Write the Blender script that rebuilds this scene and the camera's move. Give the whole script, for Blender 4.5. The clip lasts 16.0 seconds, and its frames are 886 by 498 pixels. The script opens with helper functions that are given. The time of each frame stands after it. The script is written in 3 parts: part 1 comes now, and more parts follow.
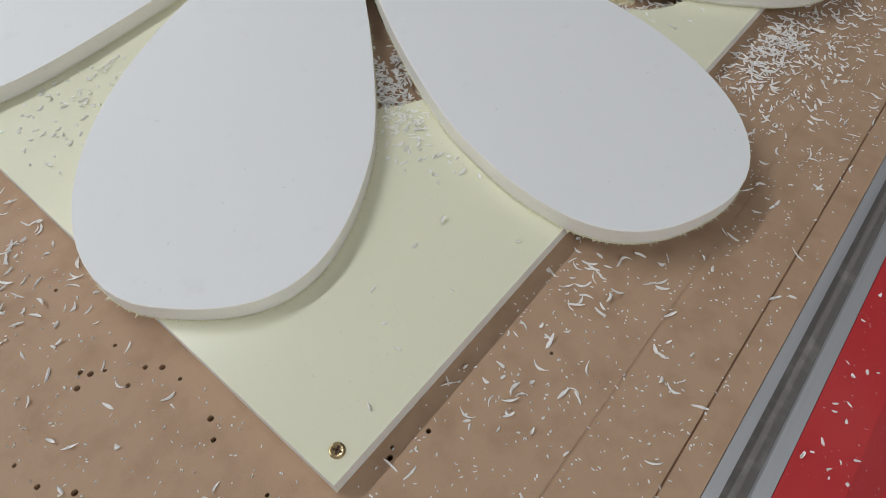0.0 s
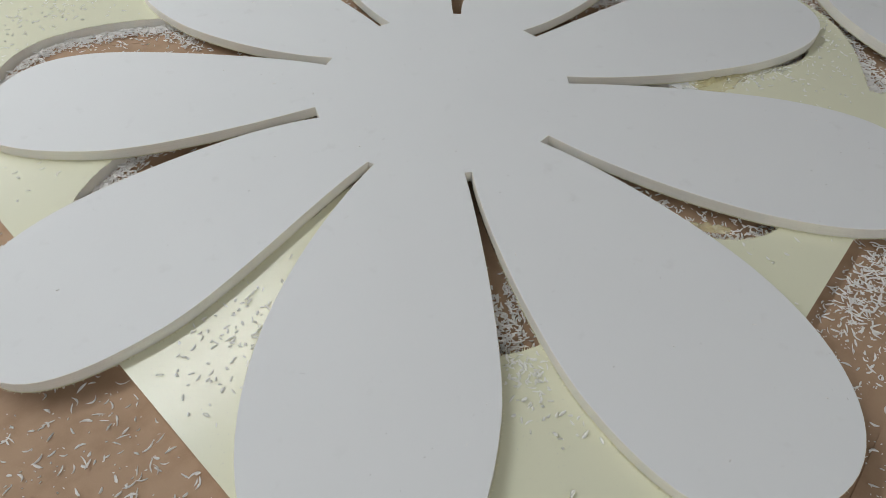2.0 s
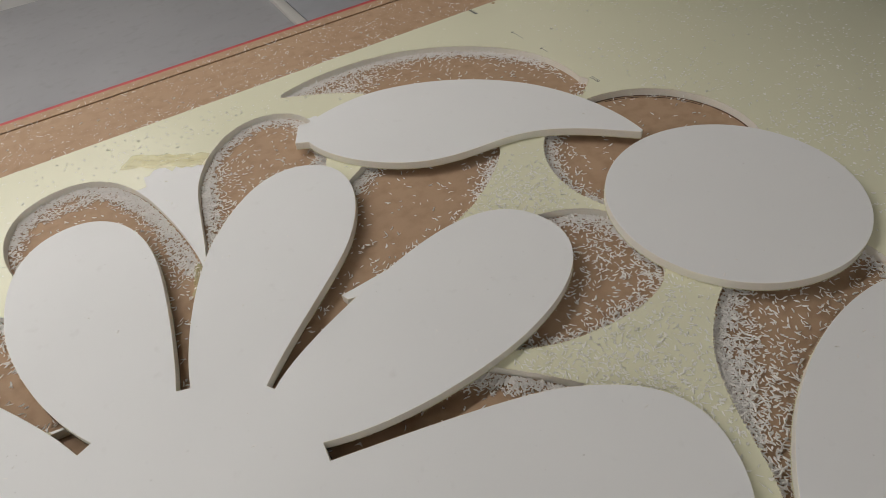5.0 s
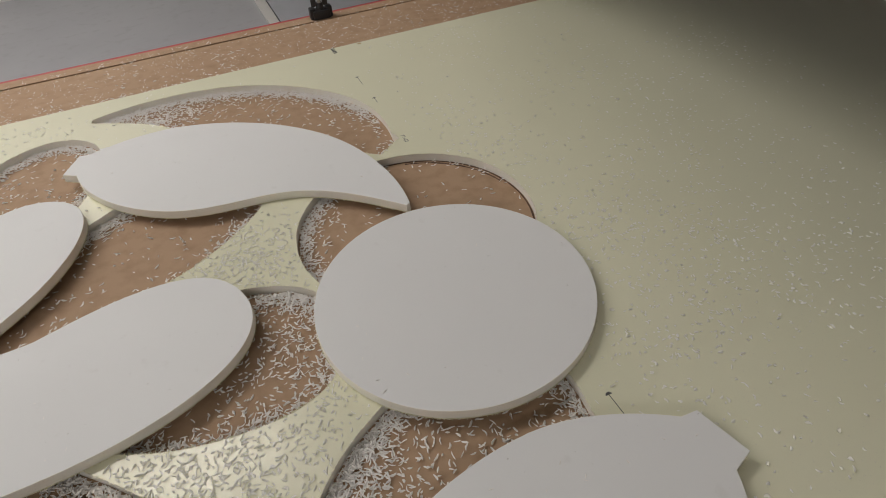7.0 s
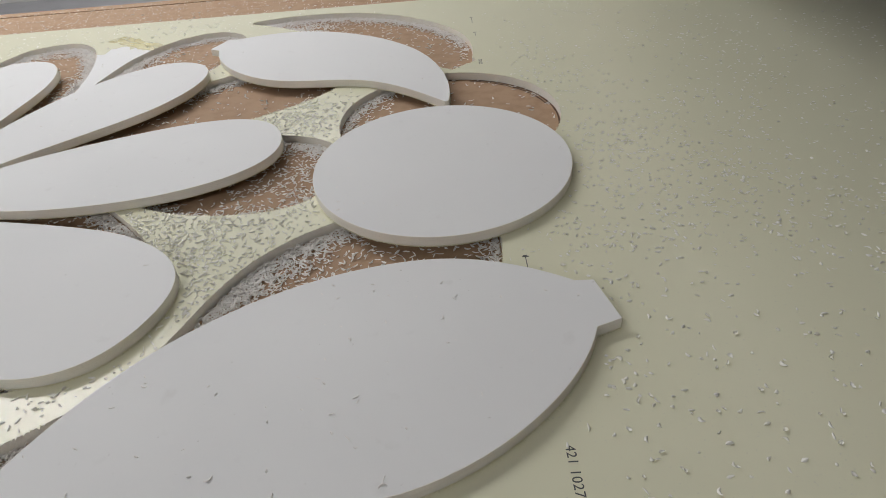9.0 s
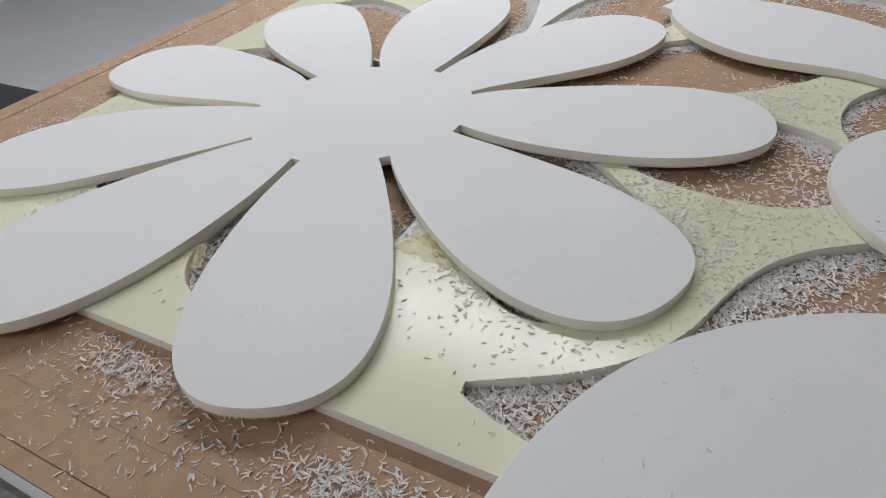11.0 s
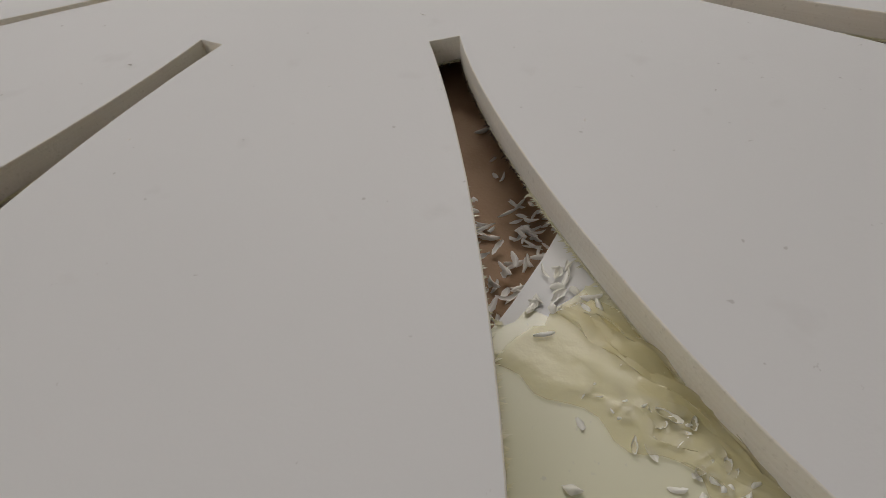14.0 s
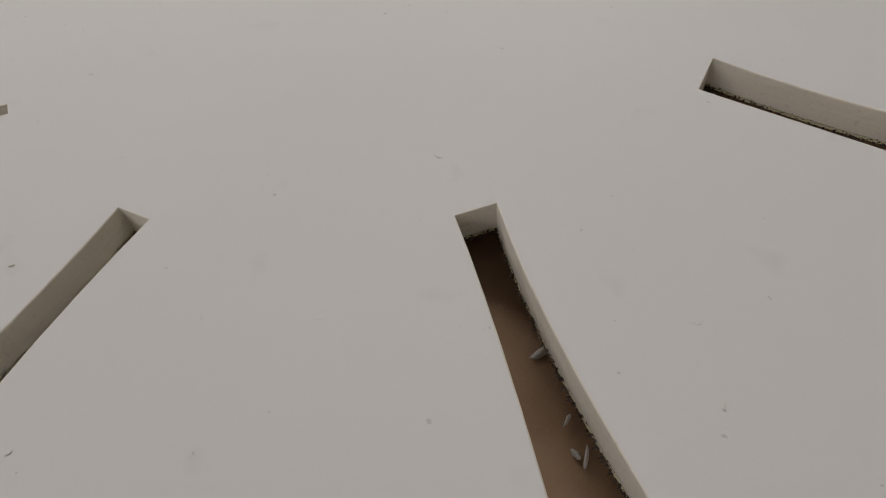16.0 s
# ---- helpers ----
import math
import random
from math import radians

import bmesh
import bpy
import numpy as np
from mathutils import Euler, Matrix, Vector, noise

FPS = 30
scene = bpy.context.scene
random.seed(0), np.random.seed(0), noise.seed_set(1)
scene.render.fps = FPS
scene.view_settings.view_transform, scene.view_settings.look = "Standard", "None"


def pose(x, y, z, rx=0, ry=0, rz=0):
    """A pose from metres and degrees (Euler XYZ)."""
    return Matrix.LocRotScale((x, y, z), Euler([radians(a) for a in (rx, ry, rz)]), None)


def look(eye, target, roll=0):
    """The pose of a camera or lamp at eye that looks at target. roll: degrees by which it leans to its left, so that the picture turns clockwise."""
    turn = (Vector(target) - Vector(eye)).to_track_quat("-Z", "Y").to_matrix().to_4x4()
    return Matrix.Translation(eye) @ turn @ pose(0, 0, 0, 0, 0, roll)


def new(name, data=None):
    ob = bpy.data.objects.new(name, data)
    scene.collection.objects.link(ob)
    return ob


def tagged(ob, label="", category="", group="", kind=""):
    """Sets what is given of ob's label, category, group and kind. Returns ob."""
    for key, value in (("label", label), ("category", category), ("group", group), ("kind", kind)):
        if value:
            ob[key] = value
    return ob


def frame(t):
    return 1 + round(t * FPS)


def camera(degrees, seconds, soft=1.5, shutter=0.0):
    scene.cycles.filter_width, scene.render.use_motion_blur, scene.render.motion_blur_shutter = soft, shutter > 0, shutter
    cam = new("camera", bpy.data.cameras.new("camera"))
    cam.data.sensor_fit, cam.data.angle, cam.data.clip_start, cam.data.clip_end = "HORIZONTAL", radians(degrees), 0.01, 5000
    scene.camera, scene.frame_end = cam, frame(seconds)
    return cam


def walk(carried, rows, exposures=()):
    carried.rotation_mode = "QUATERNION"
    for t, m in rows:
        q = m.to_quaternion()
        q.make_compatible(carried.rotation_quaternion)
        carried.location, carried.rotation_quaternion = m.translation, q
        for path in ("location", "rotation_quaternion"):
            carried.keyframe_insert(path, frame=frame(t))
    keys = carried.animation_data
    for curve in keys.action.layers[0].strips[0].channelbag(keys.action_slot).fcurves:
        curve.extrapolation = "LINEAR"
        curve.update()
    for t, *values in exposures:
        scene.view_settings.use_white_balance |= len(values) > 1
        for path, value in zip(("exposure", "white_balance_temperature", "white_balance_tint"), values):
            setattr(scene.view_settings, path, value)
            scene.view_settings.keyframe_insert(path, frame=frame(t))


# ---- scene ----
cam = camera(73.44, 16.0, soft=0.8)
PATH = [
    (0, (-0.4539, -0.5137, 0.3002), (-0.2246, -0.3312, -0.1049), 1.44),
    (0.5, (-0.4546, -0.5010, 0.3119), (-0.2202, -0.3194, -0.0908), 2.26),
    (1, (-0.4529, -0.4768, 0.3355), (-0.2133, -0.2912, -0.0622), 2.51),
    (1.5, (-0.4459, -0.4417, 0.3645), (-0.1989, -0.2372, -0.0191), 1.00),
    (2, (-0.4263, -0.4001, 0.4147), (-0.1891, -0.1769, 0.0354), -0.90),
    (2.5, (-0.4001, -0.3695, 0.4543), (-0.1737, -0.1325, 0.0767), -1.91),
    (3, (-0.3130, -0.3502, 0.4870), (-0.0983, -0.0986, 0.1120), -2.84),
    (3.5, (-0.1332, -0.3383, 0.5160), (0.0388, -0.0480, 0.1470), -8.08),
    (4, (-0.0088, -0.3236, 0.5411), (0.1471, -0.0062, 0.1875), -9.59),
    (4.2, (0.0354, -0.3197, 0.5413), (0.1851, 0.0047, 0.1916), -10.56),
    (6.3, (0.3600, -0.3694, 0.5294), (0.4977, -0.0356, 0.1836), -6.22),
    (6.5, (0.4085, -0.3788, 0.5184), (0.5452, -0.0425, 0.1746), -6.20),
    (7, (0.5589, -0.4009, 0.4988), (0.6908, -0.0521, 0.1657), -4.84),
    (7.5, (0.6400, -0.4230, 0.4805), (0.7547, -0.0513, 0.1664), -3.44),
    (8, (0.6577, -0.4731, 0.4486), (0.7450, -0.0857, 0.1448), -3.09),
    (8.5, (0.7259, -0.5371, 0.4037), (0.7789, -0.1403, 0.1040), -3.47),
    (9, (0.7403, -0.6062, 0.3798), (0.7290, -0.2110, 0.0738), -5.23),
    (9.5, (0.7064, -0.6459, 0.3737), (0.6687, -0.2574, 0.0612), -4.92),
    (10, (0.6340, -0.6587, 0.3875), (0.5368, -0.2831, 0.0721), -6.10),
    (10.2, (0.6057, -0.6595, 0.3963), (0.4836, -0.2918, 0.0804), -6.34),
    (12.3, (0.3050, -0.4655, 0.3221), (0.0779, -0.1680, -0.0095), -4.00),
    (12.5, (0.3029, -0.4391, 0.2778), (0.0807, -0.1431, -0.0584), -4.64),
    (13, (0.3225, -0.4086, 0.1943), (0.1073, -0.1111, -0.1450), -5.51),
    (13.5, (0.2708, -0.3593, 0.1615), (0.0714, -0.0660, -0.1909), -6.14),
    (14, (0.2329, -0.3195, 0.1480), (0.0361, -0.0289, -0.2081), -6.32),
    (14.5, (0.2142, -0.2855, 0.1469), (0.0215, 0.0032, -0.2130), -6.61),
    (15, (0.1946, -0.2629, 0.1479), (0.0149, 0.0233, -0.2207), -6.56),
    (15.5, (0.1795, -0.2425, 0.1459), (0.0073, 0.0397, -0.2292), -6.76),
    (16, (0.1530, -0.2187, 0.1600), (-0.0050, 0.0560, -0.2267), -6.18),
]
EXPOSURES = [(0.0, 0.16, 6000, 9), (1.0, 0.03, 5950, 7), (2.5, -0.13, 6250, 9), (4.0, -0.18, 6600, 10), (6.5, -0.05, 6650, 12), (7.5, 0.0, 6700, 12), (8.5, 0.11, 6450, 12),
             (9.5, 0.25, 6150, 11), (10.0, 0.27, 6050, 11), (12.5, -0.12, 6300, 12), (13.5, -0.29, 6600, 12), (14.5, -0.32, 6700, 14), (16.0, -0.36, 6750, 14)]
walk(cam, [(t, look(eye, target, roll)) for t, eye, target, roll in PATH], EXPOSURES)

# ---- light: a fluorescent tube under a workshop ceiling, with fill lamps added ----
world = bpy.data.worlds.new("workshop_air")
scene.world = world
world.use_nodes = True
world.node_tree.nodes["Background"].inputs[0].default_value = (0.9, 0.95, 1.0, 1)
world.node_tree.nodes["Background"].inputs[1].default_value = 0.02


def tube_or_fill_light(x, y, z, length, watts, width=0.16):
    data = bpy.data.lights.new("tube_or_fill_light", "AREA")
    data.shape, data.size, data.size_y, data.energy = "RECTANGLE", length, width, watts
    data.color = (1.0, 0.985, 0.96)
    ob = new("tube_or_fill_light", data)
    ob.matrix_basis = pose(x, y, z)
    return ob


tube_or_fill_light(-0.95, 1.22, 1.84, 2.6, 35, 0.08)
# unseen fill lamp added on the front side to brighten the cut edges
tube_or_fill_light(-1.6, -2.4, 1.78, 2.8, 35, 0.08)
# weak unseen fill lamp added far to the left
tube_or_fill_light(-3.6, 1.22, 1.84, 2.4, 8, 0.08)
# broad unseen fill lamp added to lift the dim floor beyond the table
tube_or_fill_light(-1.2, 3.5, 1.84, 2.6, 27, 0.9)

T = 0.0124                    # thickness of the foam board
TABLE_X0, TABLE_X1 = -0.615, 2.4
SHEET_X0, SHEET_Y0, SHEET_Y1 = -0.428, -0.432, 0.772


# ---- materials ----
def material(name, base, rough=0.5, metal=0.0, coat=0.0, spec=0.5):
    m = bpy.data.materials.new(name)
    m.use_nodes = True
    b = m.node_tree.nodes["Principled BSDF"]
    b.inputs["Base Color"].default_value = (*base, 1)
    b.inputs["Roughness"].default_value = rough
    b.inputs["Metallic"].default_value = metal
    b.inputs["Coat Weight"].default_value = coat
    b.inputs["Specular IOR Level"].default_value = spec
    return m


def add_noise(m, scale, detail=4.0, stretch=(1, 1, 1)):
    n = m.node_tree.nodes
    c, mp, t = n.new("ShaderNodeTexCoord"), n.new("ShaderNodeMapping"), n.new("ShaderNodeTexNoise")
    mp.inputs["Scale"].default_value = stretch
    t.inputs["Scale"].default_value, t.inputs["Detail"].default_value = scale, detail
    m.node_tree.links.new(c.outputs["Object"], mp.inputs["Vector"])
    m.node_tree.links.new(mp.outputs["Vector"], t.inputs["Vector"])
    return t


def tint(m, layers):
    """Mixes colours over the base: rows of (noise output, low, high, colour, most)."""
    n, l = m.node_tree.nodes, m.node_tree.links
    b = n["Principled BSDF"]
    last = None
    for out, low, high, colour, most in layers:
        r = n.new("ShaderNodeMapRange")
        r.inputs["From Min"].default_value, r.inputs["From Max"].default_value = low, high
        r.inputs["To Max"].default_value = most
        l.new(out, r.inputs["Value"])
        mix = n.new("ShaderNodeMix")
        mix.data_type = "RGBA"
        l.new(r.outputs["Result"], mix.inputs["Factor"])
        if last is None:
            mix.inputs["A"].default_value = b.inputs["Base Color"].default_value
        else:
            l.new(last, mix.inputs["A"])
        mix.inputs["B"].default_value = (*colour, 1)
        last = mix.outputs["Result"]
    l.new(last, b.inputs["Base Color"])


def relief(m, out, strength, distance):
    n, l = m.node_tree.nodes, m.node_tree.links
    bump = n.new("ShaderNodeBump")
    bump.inputs["Strength"].default_value, bump.inputs["Distance"].default_value = strength, distance
    l.new(out, bump.inputs["Height"])
    l.new(bump.outputs["Normal"], n["Principled BSDF"].inputs["Normal"])


def rough_range(m, out, low, high):
    n, l = m.node_tree.nodes, m.node_tree.links
    r = n.new("ShaderNodeMapRange")
    r.inputs["From Min"].default_value, r.inputs["From Max"].default_value = 0.3, 0.7
    r.inputs["To Min"].default_value, r.inputs["To Max"].default_value = low, high
    l.new(out, r.inputs["Value"])
    l.new(r.outputs["Result"], n["Principled BSDF"].inputs["Roughness"])


def make_materials():
    m = {}
    a = m["foam"] = material("white_foam_board", (0.86, 0.86, 0.85), 0.55, spec=0.35)
    big, fine, spots, smudge = add_noise(a, 5), add_noise(a, 900, 2), add_noise(a, 230, 3), add_noise(a, 48, 3)
    tint(a, [(big.outputs[0], 0.35, 0.75, (0.82, 0.82, 0.812), 0.6), (spots.outputs[0], 0.73, 0.77, (0.52, 0.50, 0.47), 0.5), (smudge.outputs[0], 0.66, 0.78, (0.66, 0.645, 0.62), 0.22)])
    relief(a, fine.outputs[0], 0.09, 0.0004)
    rough_range(a, big.outputs[0], 0.48, 0.62)
    a = m["cut"] = material("milled_foam_edge", (0.90, 0.865, 0.785), 0.75, spec=0.25)
    soft = a.node_tree.nodes["Principled BSDF"]
    soft.inputs["Subsurface Weight"].default_value, soft.inputs["Subsurface Scale"].default_value = 0.35, 0.003
    soft.inputs["Subsurface Radius"].default_value = (1.0, 0.92, 0.78)
    lay, fine = add_noise(a, 120, 3, (0.15, 0.15, 9)), add_noise(a, 700, 3)
    tint(a, [(lay.outputs[0], 0.4, 0.7, (0.84, 0.80, 0.71), 0.6), (fine.outputs[0], 0.6, 0.75, (0.68, 0.64, 0.56), 0.5)])
    relief(a, fine.outputs[0], 0.5, 0.0006)
    a = m["film"] = material("pale_yellow_film", (0.83, 0.815, 0.61), 0.245, spec=0.55)
    big, mid, fine = add_noise(a, 3.5), add_noise(a, 38, 7), add_noise(a, 420, 4)
    tint(a, [(big.outputs[0], 0.35, 0.7, (0.795, 0.78, 0.58), 0.7), (mid.outputs[0], 0.58, 0.78, (0.83, 0.816, 0.63), 0.15), (fine.outputs[0], 0.66, 0.72, (0.69, 0.68, 0.57), 0.5)])
    relief(a, fine.outputs[0], 0.02, 0.0003)
    a = m["torn"] = material("torn_yellow_film", (0.86, 0.82, 0.56), 0.4)
    a.node_tree.nodes["Principled BSDF"].inputs["Transmission Weight"].default_value = 0.25
    mid = add_noise(a, 150, 5)
    tint(a, [(mid.outputs[0], 0.4, 0.7, (0.88, 0.86, 0.70), 0.8)])
    a = m["clear_film"] = material("crumpled_film", (0.89, 0.81, 0.47), 0.2)
    a.node_tree.nodes["Principled BSDF"].inputs["Alpha"].default_value = 0.4
    mid = add_noise(a, 60, 5)
    relief(a, mid.outputs[0], 0.6, 0.003)
    # near-black: dust plus the shadow in the slot gap, both put into the colour
    a = m["burr"] = material("dusty_burr_gap_shade", (0.07, 0.048, 0.038), 0.9)
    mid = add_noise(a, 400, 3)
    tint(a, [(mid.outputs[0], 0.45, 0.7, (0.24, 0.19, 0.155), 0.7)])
    a = m["mdf"] = material("mdf_spoilboard", (0.455, 0.305, 0.195), 0.72, spec=0.3)
    big, mid, fine = add_noise(a, 4), add_noise(a, 45, 8), add_noise(a, 900, 3, (1, 1, 1))
    tint(a, [(big.outputs[0], 0.35, 0.7, (0.49, 0.338, 0.22), 0.8), (mid.outputs[0], 0.46, 0.72, (0.35, 0.222, 0.132), 0.65), (fine.outputs[0], 0.55, 0.75, (0.50, 0.345, 0.24), 0.6)])
    relief(a, fine.outputs[0], 0.3, 0.0004)
    a = m["hole"] = material("drilled_mdf", (0.10, 0.055, 0.035), 0.9)
    a = m["alu"] = material("extruded_aluminium", (0.60, 0.61, 0.62), 0.5, 0.7)
    streak = add_noise(a, 60, 4, (0.04, 1, 1))
    tint(a, [(streak.outputs[0], 0.4, 0.7, (0.42, 0.43, 0.44), 0.8)])
    rough_range(a, streak.outputs[0], 0.45, 0.65)
    # dark brown-grey with paler blotches
    a = m["slot"] = material("dark_mottled_slot", (0.17, 0.155, 0.14), 0.75)
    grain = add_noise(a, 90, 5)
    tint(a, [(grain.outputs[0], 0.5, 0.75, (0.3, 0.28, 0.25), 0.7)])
    a = m["red"] = material("red_enamel", (0.50, 0.032, 0.036), 0.38, coat=0.2)
    dust, haze = add_noise(a, 420, 4), add_noise(a, 12, 5)
    tint(a, [(haze.outputs[0], 0.45, 0.75, (0.56, 0.07, 0.07), 0.6), (dust.outputs[0], 0.68, 0.72, (0.7, 0.5, 0.48), 0.6)])
    for key, name, base, other in (("chip", "white_chips", (0.96, 0.935, 0.90), (0.90, 0.87, 0.83)), ("sheet_chip", "yellowed_chips", (0.97, 0.96, 0.89), (0.93, 0.915, 0.80))):
        a = m[key] = material(name, base, 0.6 if key == "chip" else 0.26, spec=0.4 if key == "chip" else 0.5)
        g = a.node_tree.nodes.new("ShaderNodeNewGeometry")
        tint(a, [(g.outputs["Random Per Island"], 0.2, 1.0, other, 0.8)])
        n, l = a.node_tree.nodes, a.node_tree.links
        thin, both = n.new("ShaderNodeBsdfTranslucent"), n.new("ShaderNodeMixShader")
        thin.inputs["Color"].default_value = (*base, 1)
        both.inputs[0].default_value = 0.07
        l.new(n["Principled BSDF"].outputs[0], both.inputs[1])
        l.new(thin.outputs[0], both.inputs[2])
        l.new(both.outputs[0], n["Material Output"].inputs["Surface"])
    a = m["screw"] = material("brass_plated_steel", (0.55, 0.42, 0.22), 0.38, 1.0)
    wear = add_noise(a, 700, 4)
    tint(a, [(wear.outputs[0], 0.5, 0.7, (0.25, 0.19, 0.11), 0.8)])
    a = m["black"] = material("black_plastic", (0.02, 0.02, 0.022), 0.5)
    a = m["steel"] = material("zinc_steel", (0.45, 0.45, 0.46), 0.4, 1.0)
    a = m["floor"] = material("grey_floor_paint", (0.44, 0.44, 0.455), 0.6)
    big, mid = add_noise(a, 1.5, 5), add_noise(a, 14, 7)
    tint(a, [(big.outputs[0], 0.35, 0.7, (0.50, 0.50, 0.51), 0.8), (mid.outputs[0], 0.55, 0.75, (0.36, 0.36, 0.36), 0.5)])
    relief(a, mid.outputs[0], 0.1, 0.004)
    a = m["wall"] = material("painted_wall", (0.74, 0.73, 0.71), 0.8)
    big = add_noise(a, 2, 6)
    tint(a, [(big.outputs[0], 0.4, 0.7, (0.67, 0.66, 0.64), 0.8)])
    a = m["panel"] = material("grey_panel", (0.46, 0.47, 0.50), 0.6)
    big = add_noise(a, 6, 6)
    tint(a, [(big.outputs[0], 0.4, 0.7, (0.40, 0.41, 0.43), 0.8)])
    a = m["white_panel"] = material("white_panel", (0.70, 0.68, 0.64), 0.6)
    a = m["gantry"] = material("grey_gantry_paint", (0.56, 0.54, 0.51), 0.5)
    big = add_noise(a, 20, 6)
    tint(a, [(big.outputs[0], 0.5, 0.75, (0.44, 0.42, 0.39), 0.7)])
    a = m["ink"] = material("black_ink", (0.10, 0.105, 0.095), 0.6)
    return m


MAT = make_materials()


# ---- mesh helpers ----
def part(name, bm, mat, parent=None, label="", smooth=0.35):
    me = bpy.data.meshes.new(name)
    bm.normal_update()
    bm.to_mesh(me)
    bm.free()
    return part_mesh(name, me, mat, parent, label, smooth)


def part_mesh(name, me, mat, parent=None, label="", smooth=0.35):
    for k in mat if isinstance(mat, (list, tuple)) else [mat]:
        me.materials.append(MAT[k])
    if smooth:
        me.shade_smooth()
        me.set_sharp_from_angle(angle=smooth)
    ob = new(name, me)
    if parent:
        ob.parent = parent
    if label:
        ob["label"] = label
    return ob


def thing(name, label, category, group="", kind="", at=(0, 0, 0)):
    ob = new(name)
    ob.matrix_basis = pose(*at)
    return tagged(ob, label, category, group, kind)


def box_bm(x0, x1, y0, y1, z0, z1, bevel=0.0):
    bm = bmesh.new()
    bmesh.ops.create_cube(bm, size=1)
    for v in bm.verts:
        v.co = Vector((x0 + (v.co.x + 0.5) * (x1 - x0), y0 + (v.co.y + 0.5) * (y1 - y0), z0 + (v.co.z + 0.5) * (z1 - z0)))
    if bevel:
        bmesh.ops.bevel(bm, geom=bm.edges[:], offset=bevel, segments=2, affect="EDGES", profile=0.6)
    return bm


def merge(*bms):
    out = bms[0]
    for b in bms[1:]:
        me = bpy.data.meshes.new("tmp")
        b.to_mesh(me)
        out.from_mesh(me)
        b.free()
        bpy.data.meshes.remove(me)
    return out


def prism_bm(outline, z0, z1, bevel=0.0, wall_index=0):
    """A flat plate from an anticlockwise outline, with its top edge rounded off."""
    bm = bmesh.new()
    n = len(outline)
    p = np.asarray(outline, float)
    d = np.roll(p, -1, 0) - np.roll(p, 1, 0)
    d /= np.linalg.norm(d, axis=1)[:, None] + 1e-12
    inward = np.stack([-d[:, 1], d[:, 0]], 1)
    rings = [(p, z0)]
    rings += [(p, z1 - bevel), (p + inward * bevel * 0.3, z1 - bevel * 0.3), (p + inward * bevel, z1)] if bevel else [(p, z1)]
    loops = [[bm.verts.new((x, y, z)) for x, y in q] for q, z in rings]
    bm.faces.new(loops[-1])
    bm.faces.new(loops[0][::-1])
    for a, b in zip(loops[:-1], loops[1:]):
        for i in range(n):
            f = bm.faces.new((a[i], a[(i + 1) % n], b[(i + 1) % n], b[i]))
            f.material_index = wall_index
    return bm


def cut(bm, cutters):
    """Takes the cutters (bmeshes) out of bm and gives the mesh that is left."""
    def temp(b):
        me = bpy.data.meshes.new("tmp")
        b.to_mesh(me)
        b.free()
        return new("tmp", me)
    base, tools = temp(bm), [temp(c) for c in cutters]
    for tool in tools:
        mod = base.modifiers.new("cut", "BOOLEAN")
        mod.operation, mod.solver, mod.object = "DIFFERENCE", "EXACT", tool
    me = bpy.data.meshes.new_from_object(base.evaluated_get(bpy.context.evaluated_depsgraph_get()))
    for ob in (base, *tools):
        old = ob.data
        bpy.data.objects.remove(ob)
        bpy.data.meshes.remove(old)
    return me


def bezier(p0, p1, p2, p3, n=16):
    t = np.linspace(0, 1, n)[:, None]
    p0, p1, p2, p3 = (np.array(p, float) for p in (p0, p1, p2, p3))
    return (1 - t) ** 3 * p0 + 3 * (1 - t) ** 2 * t * p1 + 3 * (1 - t) * t * t * p2 + t**3 * p3


def laid(points, x, y, degrees, flip=False):
    c, s = math.cos(radians(degrees)), math.sin(radians(degrees))
    p = np.asarray(points) * ((1, -1) if flip else (1, 1))
    p = p @ np.array([[c, s], [-s, c]]) + (x, y)
    return p[::-1] if flip else p


# ---- the cut shapes ----
# slots between the petals: radius, and the angles of the two corners of the inner end
SLOTS = [(0.1452, 316.6, 311.2), (0.1535, 0.0, 352.2), (0.158, 36.9, 33.0), (0.1504, 74.5, 68.8), (0.1417, 116.6, 110.2),
         (0.1446, 158.2, 150.4), (0.1534, 197.0, 194.4), (0.1542, 233.9, 231.3), (0.1471, 271.7, 266.4)]
# petals: axis, half widths to both sides, tip radius
PETALS = [(-26.5, .0981, .1005, .510), (13.5, .0972, .0955, .5315), (53.5, .1062, .0845, .538), (93.5, .1060, .0828, .528),
          (133.5, .1101, .0778, .5085), (173.5, .1070, .0836, .5035), (213.5, .1065, .0855, .5198), (253.5, .0845, .1135, .5240),
          (293.5, .0867, .1036, .4985)]
# how each petal's two sides swell out of the hub: share of the width, radius of the swell, radius of the widest place
SWELLS = [((.747, .200, .3635), (.654, .2036, .380)), ((.826, .216, .3725), (.835, .192, .390)), ((.604, .219, .3785), (.749, .214, .372)),
          ((.777, .2007, .3755), (.776, .200, .355)), ((.806, .2005, .389), (.717, .2215, .3625)), ((.890, .2055, .364), (.617, .218, .380)),
          ((.849, .218, .3465), (.6185, .200, .395)), ((.690, .201, .389), (.775, .215, .370)), ((.835, .211, .356), (.760, .208, .372))]


